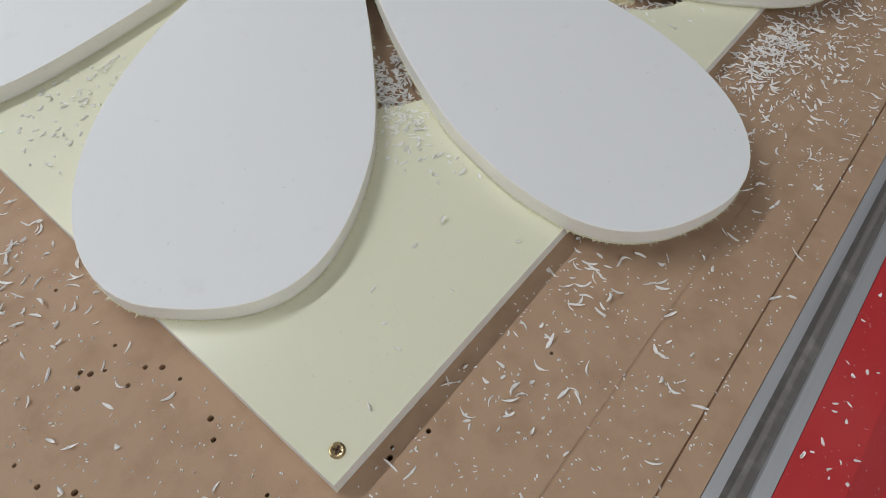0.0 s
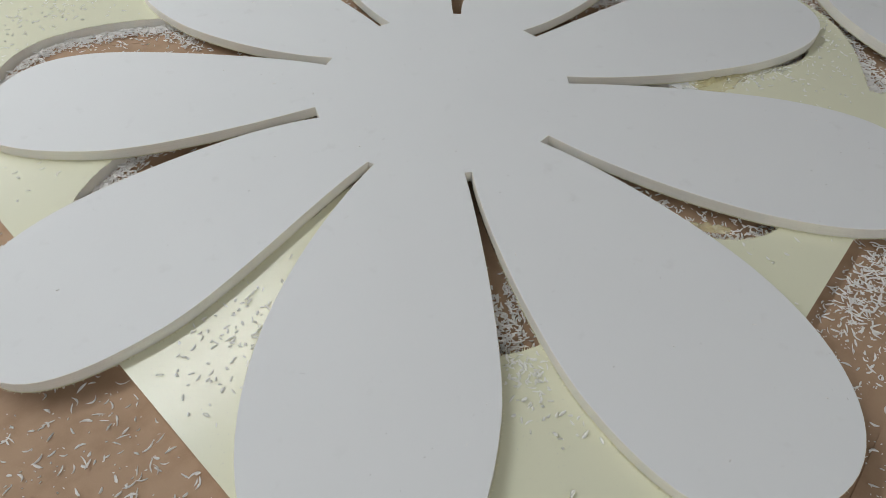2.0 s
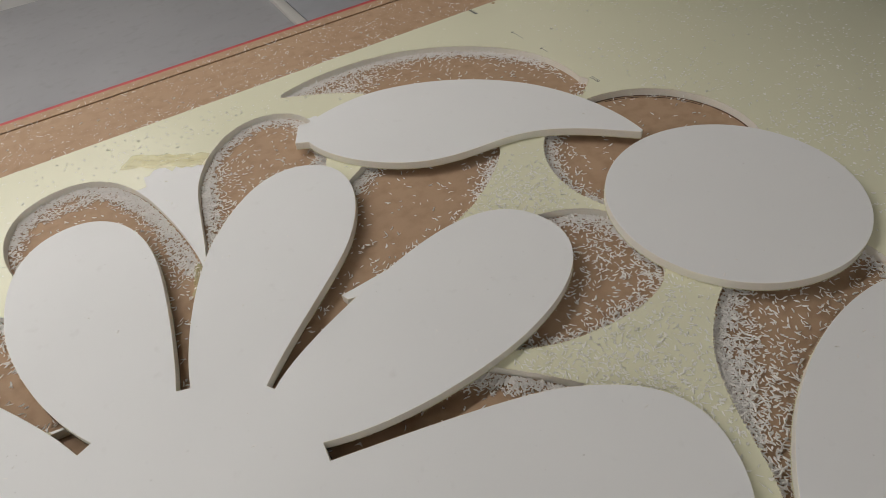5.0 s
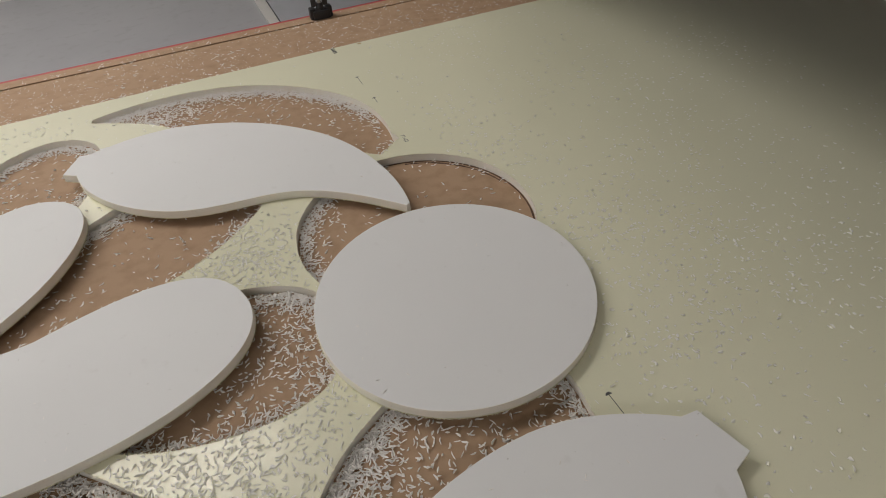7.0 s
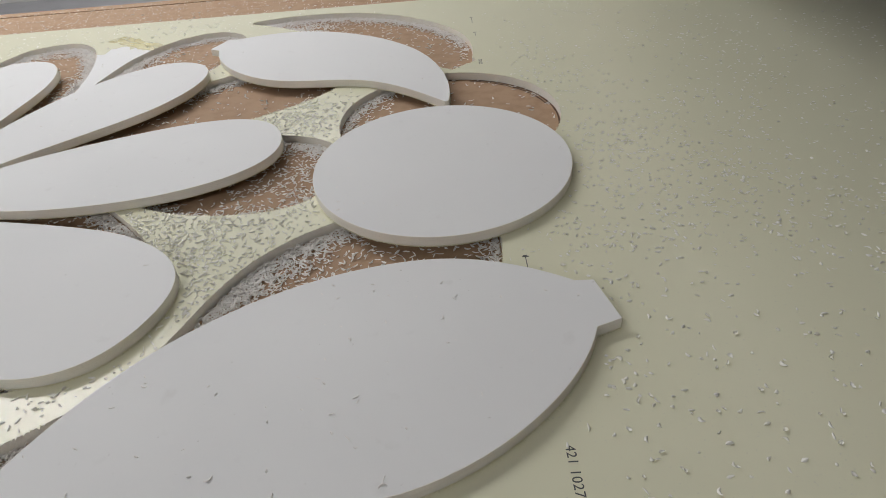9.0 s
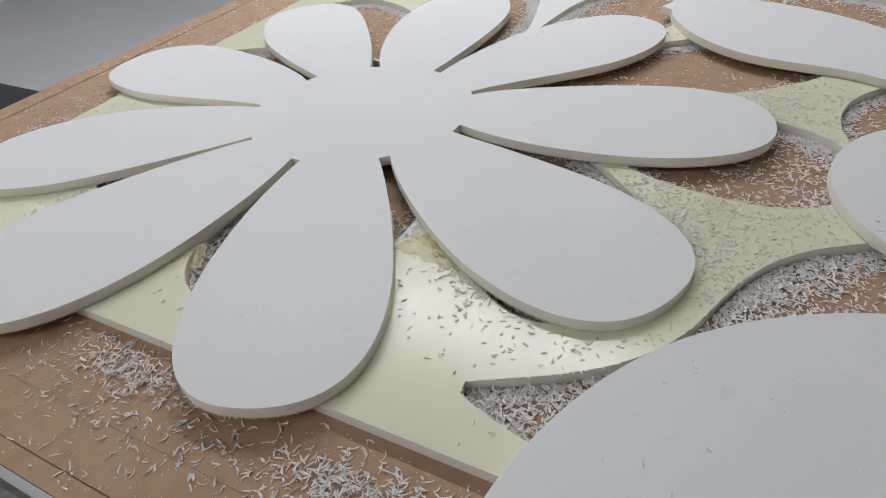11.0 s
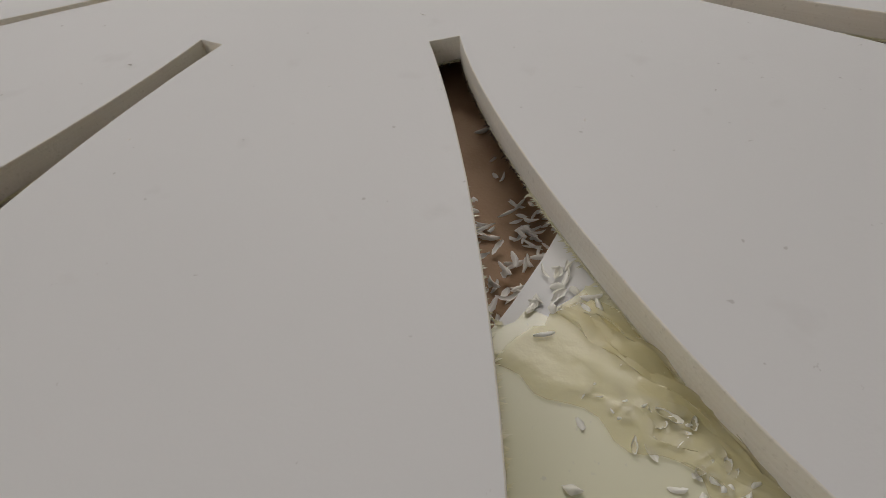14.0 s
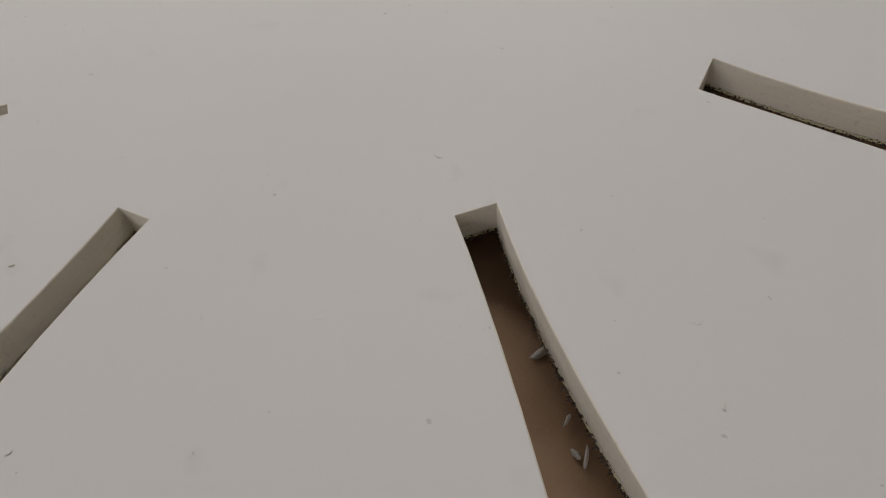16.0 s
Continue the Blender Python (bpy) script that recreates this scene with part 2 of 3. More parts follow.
def petal(i, grow=0.0):
    axis, left, right, tip = PETALS[i]
    u = np.array([math.cos(radians(axis)), math.sin(radians(axis))])
    v = np.array([-u[1], u[0]])

    def corner(slot, angle, side):
        q = slot[0] * np.array([math.cos(radians(angle)), math.sin(radians(angle))])
        return q @ u, q @ v + side * grow
    (low, k0, w0), (high, k1, w1) = SWELLS[i]
    q0, q1 = corner(SLOTS[i], SLOTS[i][1], -1), corner(SLOTS[(i + 1) % 9], SLOTS[(i + 1) % 9][2], 1)
    a, b, tip, mid = left + grow, right + grow, tip + grow, (left - right) / 2
    rows = [bezier(q0, (k0, -b * low), (w0 - 0.054, -b), (w0, -b)),
            bezier((w0, -b), (w0 + 0.101, -b), (tip, mid - b * 0.612), (tip, mid))[1:],
            bezier((tip, mid), (tip, mid + a * 0.612), (w1 + 0.101, a), (w1, a))[1:],
            bezier((w1, a), (w1 - 0.054, a), (k1, a * high), q1)[1:]]
    p = np.vstack(rows)
    return p[:, :1] * u + p[:, 1:] * v


def flower_outline():
    return np.vstack([petal(i) for i in range(9)])


def leaf_outline():
    rows = [bezier((.379, -.476), (.384, -.40), (.43, -.30), (.50, -.245)), bezier((.50, -.245), (.56, -.195), (.64, -.165), (.714, -.165))[1:],
            bezier((.714, -.165), (.765, -.165), (.815, -.19), (.843, -.210))[1:], [(.86, -.211), (.872, -.261)],
            bezier((.85, -.269), (.83, -.325), (.765, -.385), (.692, -.404)), bezier((.692, -.404), (.635, -.416), (.60, -.402), (.555, -.4025))[1:],
            bezier((.555, -.4025), (.49, -.403), (.44, -.44), (.384, -.480))[1:]]
    return (np.vstack(rows) - (0.63, -0.30))[::-1]


def circle(x, y, r, n=96):
    a = np.linspace(0, 2 * math.pi, n, endpoint=False)
    return np.stack([x + r * np.cos(a), y + r * np.sin(a)], 1)


def grown(outline, d):
    p = np.asarray(outline, float)
    e = np.roll(p, -1, 0) - np.roll(p, 1, 0)
    e /= np.linalg.norm(e, axis=1)[:, None] + 1e-12
    return p + np.stack([e[:, 1], -e[:, 0]], 1) * d


FLOWER = flower_outline()
LEAF_A = laid(leaf_outline(), 0.6305, -0.2968, 0)
LEAF_B = laid(leaf_outline(), 0.537, 0.425, 167.8, True)
DISC = circle(0.730, 0.028, 0.1555)
HOLE_AT = (0.101, 0.148)
HOLES = [laid(np.vstack([petal(i, 0.006), [(0, 0)]]), *HOLE_AT, 122.75, True) for i in range(9)]
HOLES += [circle(*HOLE_AT, 0.165), grown(laid(leaf_outline(), 0.603, -0.230, 62.8, True), 0.004),
          grown(laid(leaf_outline(), 0.614, 0.552, -64.4), 0.004), circle(0.744, 0.178, 0.1565)]
PIECES = [FLOWER, LEAF_A, LEAF_B, DISC]


def inside(p, outline):
    x, y = p[:, 0:1], p[:, 1:2]
    a, b = outline, np.roll(outline, -1, 0)
    hit = ((a[:, 1] > y) != (b[:, 1] > y)) & (x < (b[:, 0] - a[:, 0]) * (y - a[:, 1]) / (b[:, 1] - a[:, 1] + 1e-15) + a[:, 0])
    return hit.sum(1) % 2 == 1


def in_hole(p):
    return np.any([inside(p, h) for h in HOLES], axis=0)


def front_edge(x):
    """The board's front edge, slightly askew to the table."""
    return SHEET_Y0 + 0.0052 * (x - SHEET_X0)


def on_sheet(p):
    return (p[:, 0] > SHEET_X0) & (p[:, 1] > front_edge(p[:, 0])) & (p[:, 1] < SHEET_Y1) & ~in_hole(p)


# ---- the room ----
FLOOR_Z = -0.85
tagged(part("floor", box_bm(-5, 5, -4, 5, FLOOR_Z - 0.1, FLOOR_Z), "floor"), "grey painted concrete workshop floor, dusty", "floor", kind="structure")
tagged(part("ceiling", box_bm(-5, 5, -4, 5, 2.3, 2.4), "wall"), "plain pale workshop ceiling", "ceiling", kind="structure")
for name, box in (("wall_north", (-5.1, 5.1, 5, 5.1)), ("wall_south", (-5.1, 5.1, -4.1, -4)), ("wall_west", (-5.1, -5, -4, 5)), ("wall_east", (5, 5.1, -4, 5))):
    tagged(part(name, box_bm(*box, FLOOR_Z - 0.1, 2.4), "wall"), "plain pale painted workshop wall", "wall", kind="structure")


# ---- the router table ----
def router_table():
    table = thing("router_table", "CNC router table with brown fibreboard top and red steel frame", "machine table")
    holes = [(-.452, -.282), (-.473, -.282), (-.470, -.287), (-.464, -.291), (-.449, -.306), (-.443, -.313), (-.441, -.326), (-.461, -.308),
             (-.479, -.289), (-.454, -.224), (-.450, -.366), (-.444, -.356), (-.520, -.302), (-.518, -.320), (-.508, -.336), (-.395, -.4375),
             (-.377, -.446), (-.3995, -.440), (-.450, -.407), (-.52, -.10), (-.49, .02), (-.30, -.47), (.10, -.50), (.62, -.455), (.50, -.462)]
    cutters = []
    for k, (x, y) in enumerate(holes):
        c = bmesh.new()
        bmesh.ops.create_cone(c, cap_ends=True, segments=12, radius1=0.0009 + 0.0003 * (k % 3), radius2=0.0012 + 0.0003 * (k % 3), depth=0.016,
                              matrix=pose(x, y, -0.004))
        cutters.append(c)
    for y, w_, d in ((-0.5505, 0.0013, 0.0010), (-0.508, 0.0012, 0.0004), (0.968, 0.007, 0.011)):
        cutters.append(box_bm(TABLE_X0 - 0.1, TABLE_X1 + 0.1, y - w_ / 2, y + w_ / 2, -d, 0.01))
    cutters.append(box_bm(-0.575, -0.572, -0.8, 1.2, -0.003, 0.01))
    for y0 in (0.30, 0.335, 0.36):
        c = box_bm(-0.05, 0.05, -0.0006, 0.0006, -0.0005, 0.01)
        c.transform(pose(-0.21, y0 + 0.08, 0, 0, 0, -38))
        cutters.append(c)
    me = cut(box_bm(TABLE_X0, TABLE_X1, -0.5672, 1.005, -0.018, 0), cutters)
    for x, y, r, a0, a1 in ((0.744, 0.178, 0.1545, -60, 130), (0.744, 0.178, 0.1495, 15, 75)):
        bm = bmesh.new()
        rows = []
        for k in range(97):
            a = radians(a0 + (a1 - a0) * k / 96)
            w = 0.0011 + 0.0006 * noise.noise(Vector((k * 0.4, r * 900, 2.0)))
            rows.append([bm.verts.new((x + q * math.cos(a), y + q * math.sin(a), 0.0005)) for q in (r - w, r + w)])
        for p, q in zip(rows, rows[1:]):
            bm.faces.new((p[0], p[1], q[1], q[0]))
        part("cut_line", bm, "hole", table, "dark groove left by the cutter")
    part_mesh("spoilboard", me, "mdf", table, "brown fibreboard spoilboard with screw holes and score lines", 0.4)
    rail = part("side_rail", merge(box_bm(TABLE_X0, TABLE_X1, -0.5744, -0.5675, -0.02, -0.0005, 0.0006), box_bm(TABLE_X0, TABLE_X1, -0.594, -0.5861, -0.02, -0.0005, 0.0006)),
                "alu", table, "grey aluminium T-slot rail")
    part("slot_floor", box_bm(TABLE_X0, TABLE_X1, -0.5860, -0.5745, -0.02, -0.0050), "slot", rail, "dark mottled slot")
    bm = bmesh.new()
    prof = [(-0.5943, -0.001), (-0.622, -0.001), (-0.626, -0.003), (-0.640, -0.012), (-0.70, -0.020), (-0.704, -0.024), (-0.704, -0.12), (-0.5943, -0.12)]
    ends = [[bm.verts.new((x, y, z)) for y, z in prof] for x in (TABLE_X0, TABLE_X1)]
    for i in range(len(prof)):
        j = (i + 1) % len(prof)
        bm.faces.new((ends[0][i], ends[0][j], ends[1][j], ends[1][i]))
    bm.faces.new(ends[0][::-1])
    bm.faces.new(ends[1])
    bmesh.ops.recalc_face_normals(bm, faces=bm.faces[:])
    part("side_frame", bm, "red", table, "glossy red enamelled steel frame")
    part("far_frame", box_bm(TABLE_X0, TABLE_X1, 1.0055, 1.033, -0.12, -0.006, 0.002), "red", table, "thin red enamelled steel edge")
    part("under_frame", box_bm(TABLE_X0 + 0.02, TABLE_X1, -0.59, 1.0, -0.11, -0.0185), "red", table)
    for x in (TABLE_X0 + 0.1, TABLE_X1 - 0.2):
        for y in (-0.64, 0.9):
            part("leg", box_bm(x, x + 0.08, y, y + 0.08, FLOOR_Z, -0.11, 0.003), "red", table)


router_table()


# ---- the board and the pieces cut from it ----
def jagged_lip(bm, a, b, rng, out, low, high):
    """Torn film along the edge a-b, hanging out to one side."""
    a, b = Vector(a), Vector(b)
    n = max(1, int((b - a).length / 0.0011))
    d = (b - a).normalized()
    side = Vector((d.y, -d.x, 0)) * out
    for k in range(n):
        if rng.random() < 0.25:
            continue
        p, q = a.lerp(b, k / n), a.lerp(b, (k + 1.4) / n)
        reach = abs(rng.gauss(0, 1)) * 0.0013 + 0.0003
        tip = p.lerp(q, rng.random() * 1.4 - 0.2) + side * reach + Vector((0, 0, rng.uniform(low, high)))
        back = side * -0.0006
        vs = [bm.verts.new(v) for v in (p + back, q + back, tip)]
        bm.faces.new(vs)


def foam_sheet():
    sheet = thing("foam_board", "large pale yellow film-covered foam board with cut-out openings", "foam board")
    def sheet_box(z0, z1):
        bm = box_bm(SHEET_X0, 2.01, SHEET_Y0, SHEET_Y1, z0, z1)
        for v in bm.verts:
            if v.co.y < 0:
                v.co.y = front_edge(v.co.x)
        return bm
    cutters = lambda: [prism_bm(h, -0.02, 0.05) for h in HOLES]
    me = cut(sheet_box(0.0002, T - 0.0003), cutters())
    me.materials.clear()
    part_mesh("board_core", me, "cut", sheet, "white foam core with milled edges", 0.35)
    me.materials.append(MAT["foam"])
    for face in me.polygons:
        face.material_index = 1 if face.normal.z > 0.9 else 0
    rng = random.Random(4)
    def blob(x, y, rx, ry, n=60):
        wave = [rng.uniform(0.9, 1.1) for _ in range(n)]
        return [(x + rx * wave[k] * math.cos(2 * math.pi * k / n), y + ry * wave[k] * math.sin(2 * math.pi * k / n)) for k in range(n)]
    bare = [blob(*HOLE_AT, 0.20, 0.20), blob(0.112, 0.47, 0.08, 0.135), blob(0.178, -0.195, 0.030, 0.032), blob(0.345, 0.545, 0.05, 0.05)]
    me = cut(sheet_box(T - 0.0002, T), cutters() + [prism_bm(b, -0.02, 0.05) for b in bare])
    me.materials.clear()
    part_mesh("film", me, "film", sheet, "pale yellow protective film", 0.5)
    tip = [(0.2448, 0.1776), (0.2484, 0.1666), (0.262, 0.1625), (0.312, 0.152), (0.312, 0.183), (0.262, 0.1785)]
    part("web_tip", prism_bm(np.array(tip), 0.0003, T, 0.0004, 1), ["foam", "cut"], sheet, "bare white tip of a web", 0.35)
    lip = bmesh.new()
    top = [p for p in me.polygons if p.normal.z > 0.9]
    count = {}
    for p in top:
        for k, key in enumerate(p.edge_keys):
            count.setdefault(key, []).append(p)
    for (i, j), faces in count.items():
        a, b = me.vertices[i].co, me.vertices[j].co
        mid = (a + b) / 2
        if len(faces) > 1 or mid.x < SHEET_X0 + 0.002 or mid.y < front_edge(mid.x) + 0.002 or mid.y > SHEET_Y1 - 0.002 or mid.x > 1.9:
            continue
        d = (b - a).normalized()
        probe = np.array([[mid.x + d.y * 0.002, mid.y - d.x * 0.002]])
        other = np.array([[mid.x - d.y * 0.002, mid.y + d.x * 0.002]])
        if not (in_hole(probe)[0] or in_hole(other)[0]):
            continue
        side = 1 if in_hole(probe)[0] else -1
        jagged_lip(lip, a, b, rng, side, -0.0008, 0.0022)
    part("film_edge", lip, "torn", sheet, "frayed yellow film along the cuts", 0)
    return sheet


foam_sheet()


def cutout(name, outline, label, category, group="", seed=1):
    piece = thing(name, label, category, group)
    part("panel", prism_bm(outline, T + 0.0012, 2 * T, 0.0005, 1), ["foam", "cut"], piece, "smooth white foam board", 0.35)
    rng = random.Random(seed)
    bm = prism_bm(grown(outline, 0.0003), T + 0.0001, T + 0.0011)
    p = [(*q, T + 0.0008) for q in outline]
    slots = {}
    for a, b in zip(p, p[1:] + p[:1]):
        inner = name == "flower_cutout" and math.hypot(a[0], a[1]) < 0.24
        # slot ends get a dark fringe standing for dust and the gap's shadow
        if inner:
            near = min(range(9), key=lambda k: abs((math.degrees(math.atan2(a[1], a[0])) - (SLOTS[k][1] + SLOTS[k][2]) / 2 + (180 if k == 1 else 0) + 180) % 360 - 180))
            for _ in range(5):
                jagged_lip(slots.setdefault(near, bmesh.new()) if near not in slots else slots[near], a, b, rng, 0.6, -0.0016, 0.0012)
        else:
            for _ in range(2):
                jagged_lip(bm, a, b, rng, 0.95, -0.0006, 0.0012)
    part("film_backing", bm, "torn", piece, "frayed yellow film under the panel", 0)
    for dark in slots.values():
        part("slot_burr_shade", dark, "burr", piece, "dusty burr along a slot, darkened for the shadow of the gap", 0)
    return piece


cutout("flower_cutout", FLOWER, "white foam-board flower with nine petals lying on the board", "cutout")
cutout("leaf_cutout", LEAF_A, "white foam-board leaf with a notched stalk, tail over the board's edge", "cutout", "leaves", 2)
cutout("leaf_cutout", LEAF_B, "white foam-board leaf with a curved tail beside the flower", "cutout", "leaves", 3)
cutout("disc_cutout", DISC, "white round foam-board disc lying over its opening", "cutout", seed=4)


# ---- screw, prints, clamp, gantry ----
def screw(x, y, z):
    s = thing("wood_screw", "brass-coloured countersunk cross-head screw driven into the board's corner", "screw", at=(x, y, z))
    bm = bmesh.new()
    prof = [(0.0, 0.0004), (0.0016, 0.0005), (0.0032, 0.0009), (0.0039, 0.0006), (0.0041, 0.0), (0.0036, -0.0005)]
    rings = [[bm.verts.new((r * math.cos(k * math.pi / 12), r * math.sin(k * math.pi / 12), h)) for k in range(24)] for r, h in prof[1:]]
    top = bm.verts.new((0, 0, prof[0][1]))
    for k in range(24):
        bm.faces.new((top, rings[0][k], rings[0][(k + 1) % 24]))
        for a, b in zip(rings, rings[1:]):
            bm.faces.new((a[k], b[k], b[(k + 1) % 24], a[(k + 1) % 24]))
    part("head", bm, "screw", s)
    cross = merge(box_bm(-0.0022, 0.0022, -0.0005, 0.0005, 0.0006, 0.00105), box_bm(-0.0005, 0.0005, -0.0022, 0.0022, 0.0006, 0.00105))
    cross.transform(pose(0, 0, 0, 0, 0, 25))
    part("drive_recess", cross, "hole", s, "dark cross recess")


screw(-0.4155, -0.4215, T + 0.0002)


def printed(text, x, y, size):
    curve = bpy.data.curves.new("print", "FONT")
    curve.body, curve.size, curve.extrude = text, size, 0.00005
    curve.space_character = 1.05
    ob = new("tmp", curve)
    me = bpy.data.meshes.new_from_object(ob.evaluated_get(bpy.context.evaluated_depsgraph_get()))
    bpy.data.objects.remove(ob)
    bpy.data.curves.remove(curve)
    me.materials.clear()
    me.transform(pose(x, y, T + 0.00012, 0, 0, -90))
    tagged(part_mesh("printed_code", me, "ink", None, "", 0), "dark ink-jet number printed on the yellow film", "printed code")


printed("421 10277210", 0.8055, -0.3650, 0.0099)
printed("77102", 0.8005, 0.385, 0.0088)


def arrow_mark(x, y, length, turn=0.0):
    bm = merge(box_bm(-0.0004, 0.0004, -length, 0, 0, 0.0001), box_bm(-0.0034, 0.0034, -0.0022, -0.0007, 0, 0.0001), box_bm(-0.0020, 0.0020, -0.0007, 0.0008, 0, 0.0001))
    ob = part("arrow_mark", bm, "ink", None, "", 0)
    ob.matrix_basis = pose(x, y, T + 0.00008, 0, 0, turn)
    tagged(ob, "small dark arrow printed on the yellow film", "printed mark", "printed arrows")


for x, y, l in ((0.804, 0.62, 0.036), (0.805, 0.527, 0.020), (0.807, -0.152, 0.026)):
    arrow_mark(x, y, l)
bm = merge(*[box_bm(0.795, 0.803, 0.770 - 0.007 * k - 0.0045, 0.770 - 0.007 * k, T + 0.00005, T + 0.00015) for k in range(4)])
tagged(part("printed_bars", bm, "ink", None, "", 0), "faded printed marks near the board's edge", "printed mark")
for x, y in ((0.855, 0.765), (0.887, -0.4185)):
    bm = bmesh.new()
    bmesh.ops.create_cone(bm, cap_ends=True, segments=16, radius1=0.0042, radius2=0.0036, depth=0.0006, matrix=pose(x, y, T + 0.0002))
    tagged(part("board_screw", bm, "screw", None), "dark countersunk screw head in the board near its edge", "screw", "board screws")


def clamp(x, y):
    c = thing("hold_down_clamp", "black hold-down clamp with a wing nut on a steel stud", "clamp", at=(x, y, 0))
    part("base", merge(box_bm(-0.020, 0.020, -0.014, 0.014, 0, 0.020, 0.004), box_bm(-0.026, -0.012, -0.010, 0.010, 0.0, 0.026, 0.004), box_bm(0.012, 0.026, -0.010, 0.010, 0, 0.026, 0.004)), "black", c)
    bm = bmesh.new()
    bmesh.ops.create_cone(bm, cap_ends=True, segments=14, radius1=0.0042, radius2=0.0042, depth=0.055, matrix=pose(0, 0, 0.046))
    part("stud", bm, "steel", c, "threaded steel stud")
    bm = bmesh.new()
    bmesh.ops.create_cone(bm, cap_ends=True, segments=14, radius1=0.009, radius2=0.007, depth=0.012, matrix=pose(0, 0, 0.028))
    wings = merge(bm, box_bm(-0.019, -0.007, -0.0025, 0.0025, 0.027, 0.043, 0.002), box_bm(0.007, 0.019, -0.0025, 0.0025, 0.027, 0.043, 0.002))
    part("wing_nut", wings, "black", c)


clamp(0.833, 0.985)


def gantry():
    g = thing("router_gantry", "grey steel router gantry spanning the board", "machine gantry")
    # depth behind the front face is unseen, stretched to shade the board
    beam = part("beam", box_bm(1.2, 1.72, -0.76, 1.16, 0.268, 0.58, 0.004), "gantry", g)
    part("bottom_lip", box_bm(1.190, 1.2005, -0.74, 1.14, 0.262, 0.272, 0.0015), "white_panel", beam, "pale metal lip")
    # hidden black plate, added to darken the board below the beam
    part("shade_plate", box_bm(1.205, 1.715, -0.70, 1.02, 0.2645, 0.2675), "black", beam, "unseen black plate added under the beam to deepen its shade")
    part("linear_rail", box_bm(1.176, 1.2, -0.74, 1.14, 0.335, 0.36, 0.003), "alu", beam, "bright linear rail")
    for k in range(28):
        bm = bmesh.new()
        bmesh.ops.create_cone(bm, cap_ends=True, segments=16, radius1=0.0062, radius2=0.0055, depth=0.006, matrix=pose(1.1985, -0.68 + 0.0645 * k, 0.291, 0, 90, 0))
        part("bolt", bm, "black", beam)
    part("upright", box_bm(1.22, 1.74, -0.80, -0.72, -0.1, 0.27, 0.004), "gantry", g)
    part("upright", box_bm(1.29, 1.78, 1.045, 1.13, -0.1, 0.27, 0.004), "gantry", g)
    bm = bmesh.new()
    prof = [(1.285, 0.262), (1.05, 0.262), (1.05, 0.235), (1.262, 0.012), (1.285, 0.012)]
    sides = [[bm.verts.new((x, y, z)) for x, z in prof] for y in (1.012, 1.030)]
    bm.faces.new(sides[0])
    bm.faces.new(sides[1][::-1])
    for a in range(5):
        bm.faces.new((sides[0][a], sides[1][a], sides[1][(a + 1) % 5], sides[0][(a + 1) % 5]))
    bmesh.ops.recalc_face_normals(bm, faces=bm.faces[:])
    part("gusset", bm, "white_panel", g, "pale angled bracket beside the rail")


gantry()


# ---- far floor: panels leaning and lying beyond the table ----
def floor_panel(x0, x1, y0, y1, h, mat, label, turn=0.0):
    ob = part("floor_panel", box_bm(-(x1 - x0) / 2, (x1 - x0) / 2, -(y1 - y0) / 2, (y1 - y0) / 2, 0, h, 0.004), mat)
    ob.matrix_basis = pose((x0 + x1) / 2, (y0 + y1) / 2, FLOOR_Z, 0, 0, turn)
    tagged(ob, label, "panel", "panels on the floor")


floor_panel(0.98, 1.04, 2.6, 4.9, 0.03, "white_panel", "narrow pale strip lying on the workshop floor")
floor_panel(1.05, 1.78, 2.6, 4.9, 0.02, "panel", "blue-grey panel lying on the workshop floor")
floor_panel(1.80, 2.05, 2.6, 4.9, 0.03, "white_panel", "pale panel lying on the workshop floor")
floor_panel(2.07, 3.4, 2.4, 4.9, 0.5, "black", "dark cabinet standing on the workshop floor")
floor_panel(-3.5, -2.2, -1.0, 0.75, 0.25, "black", "low dark crate on the workshop floor")
floor_panel(-2.9, -2.8, 0.8, 2.2, 0.05, "panel", "narrow grey strip lying on the workshop floor")


# ---- chips ----
NP = np.random.default_rng(11)


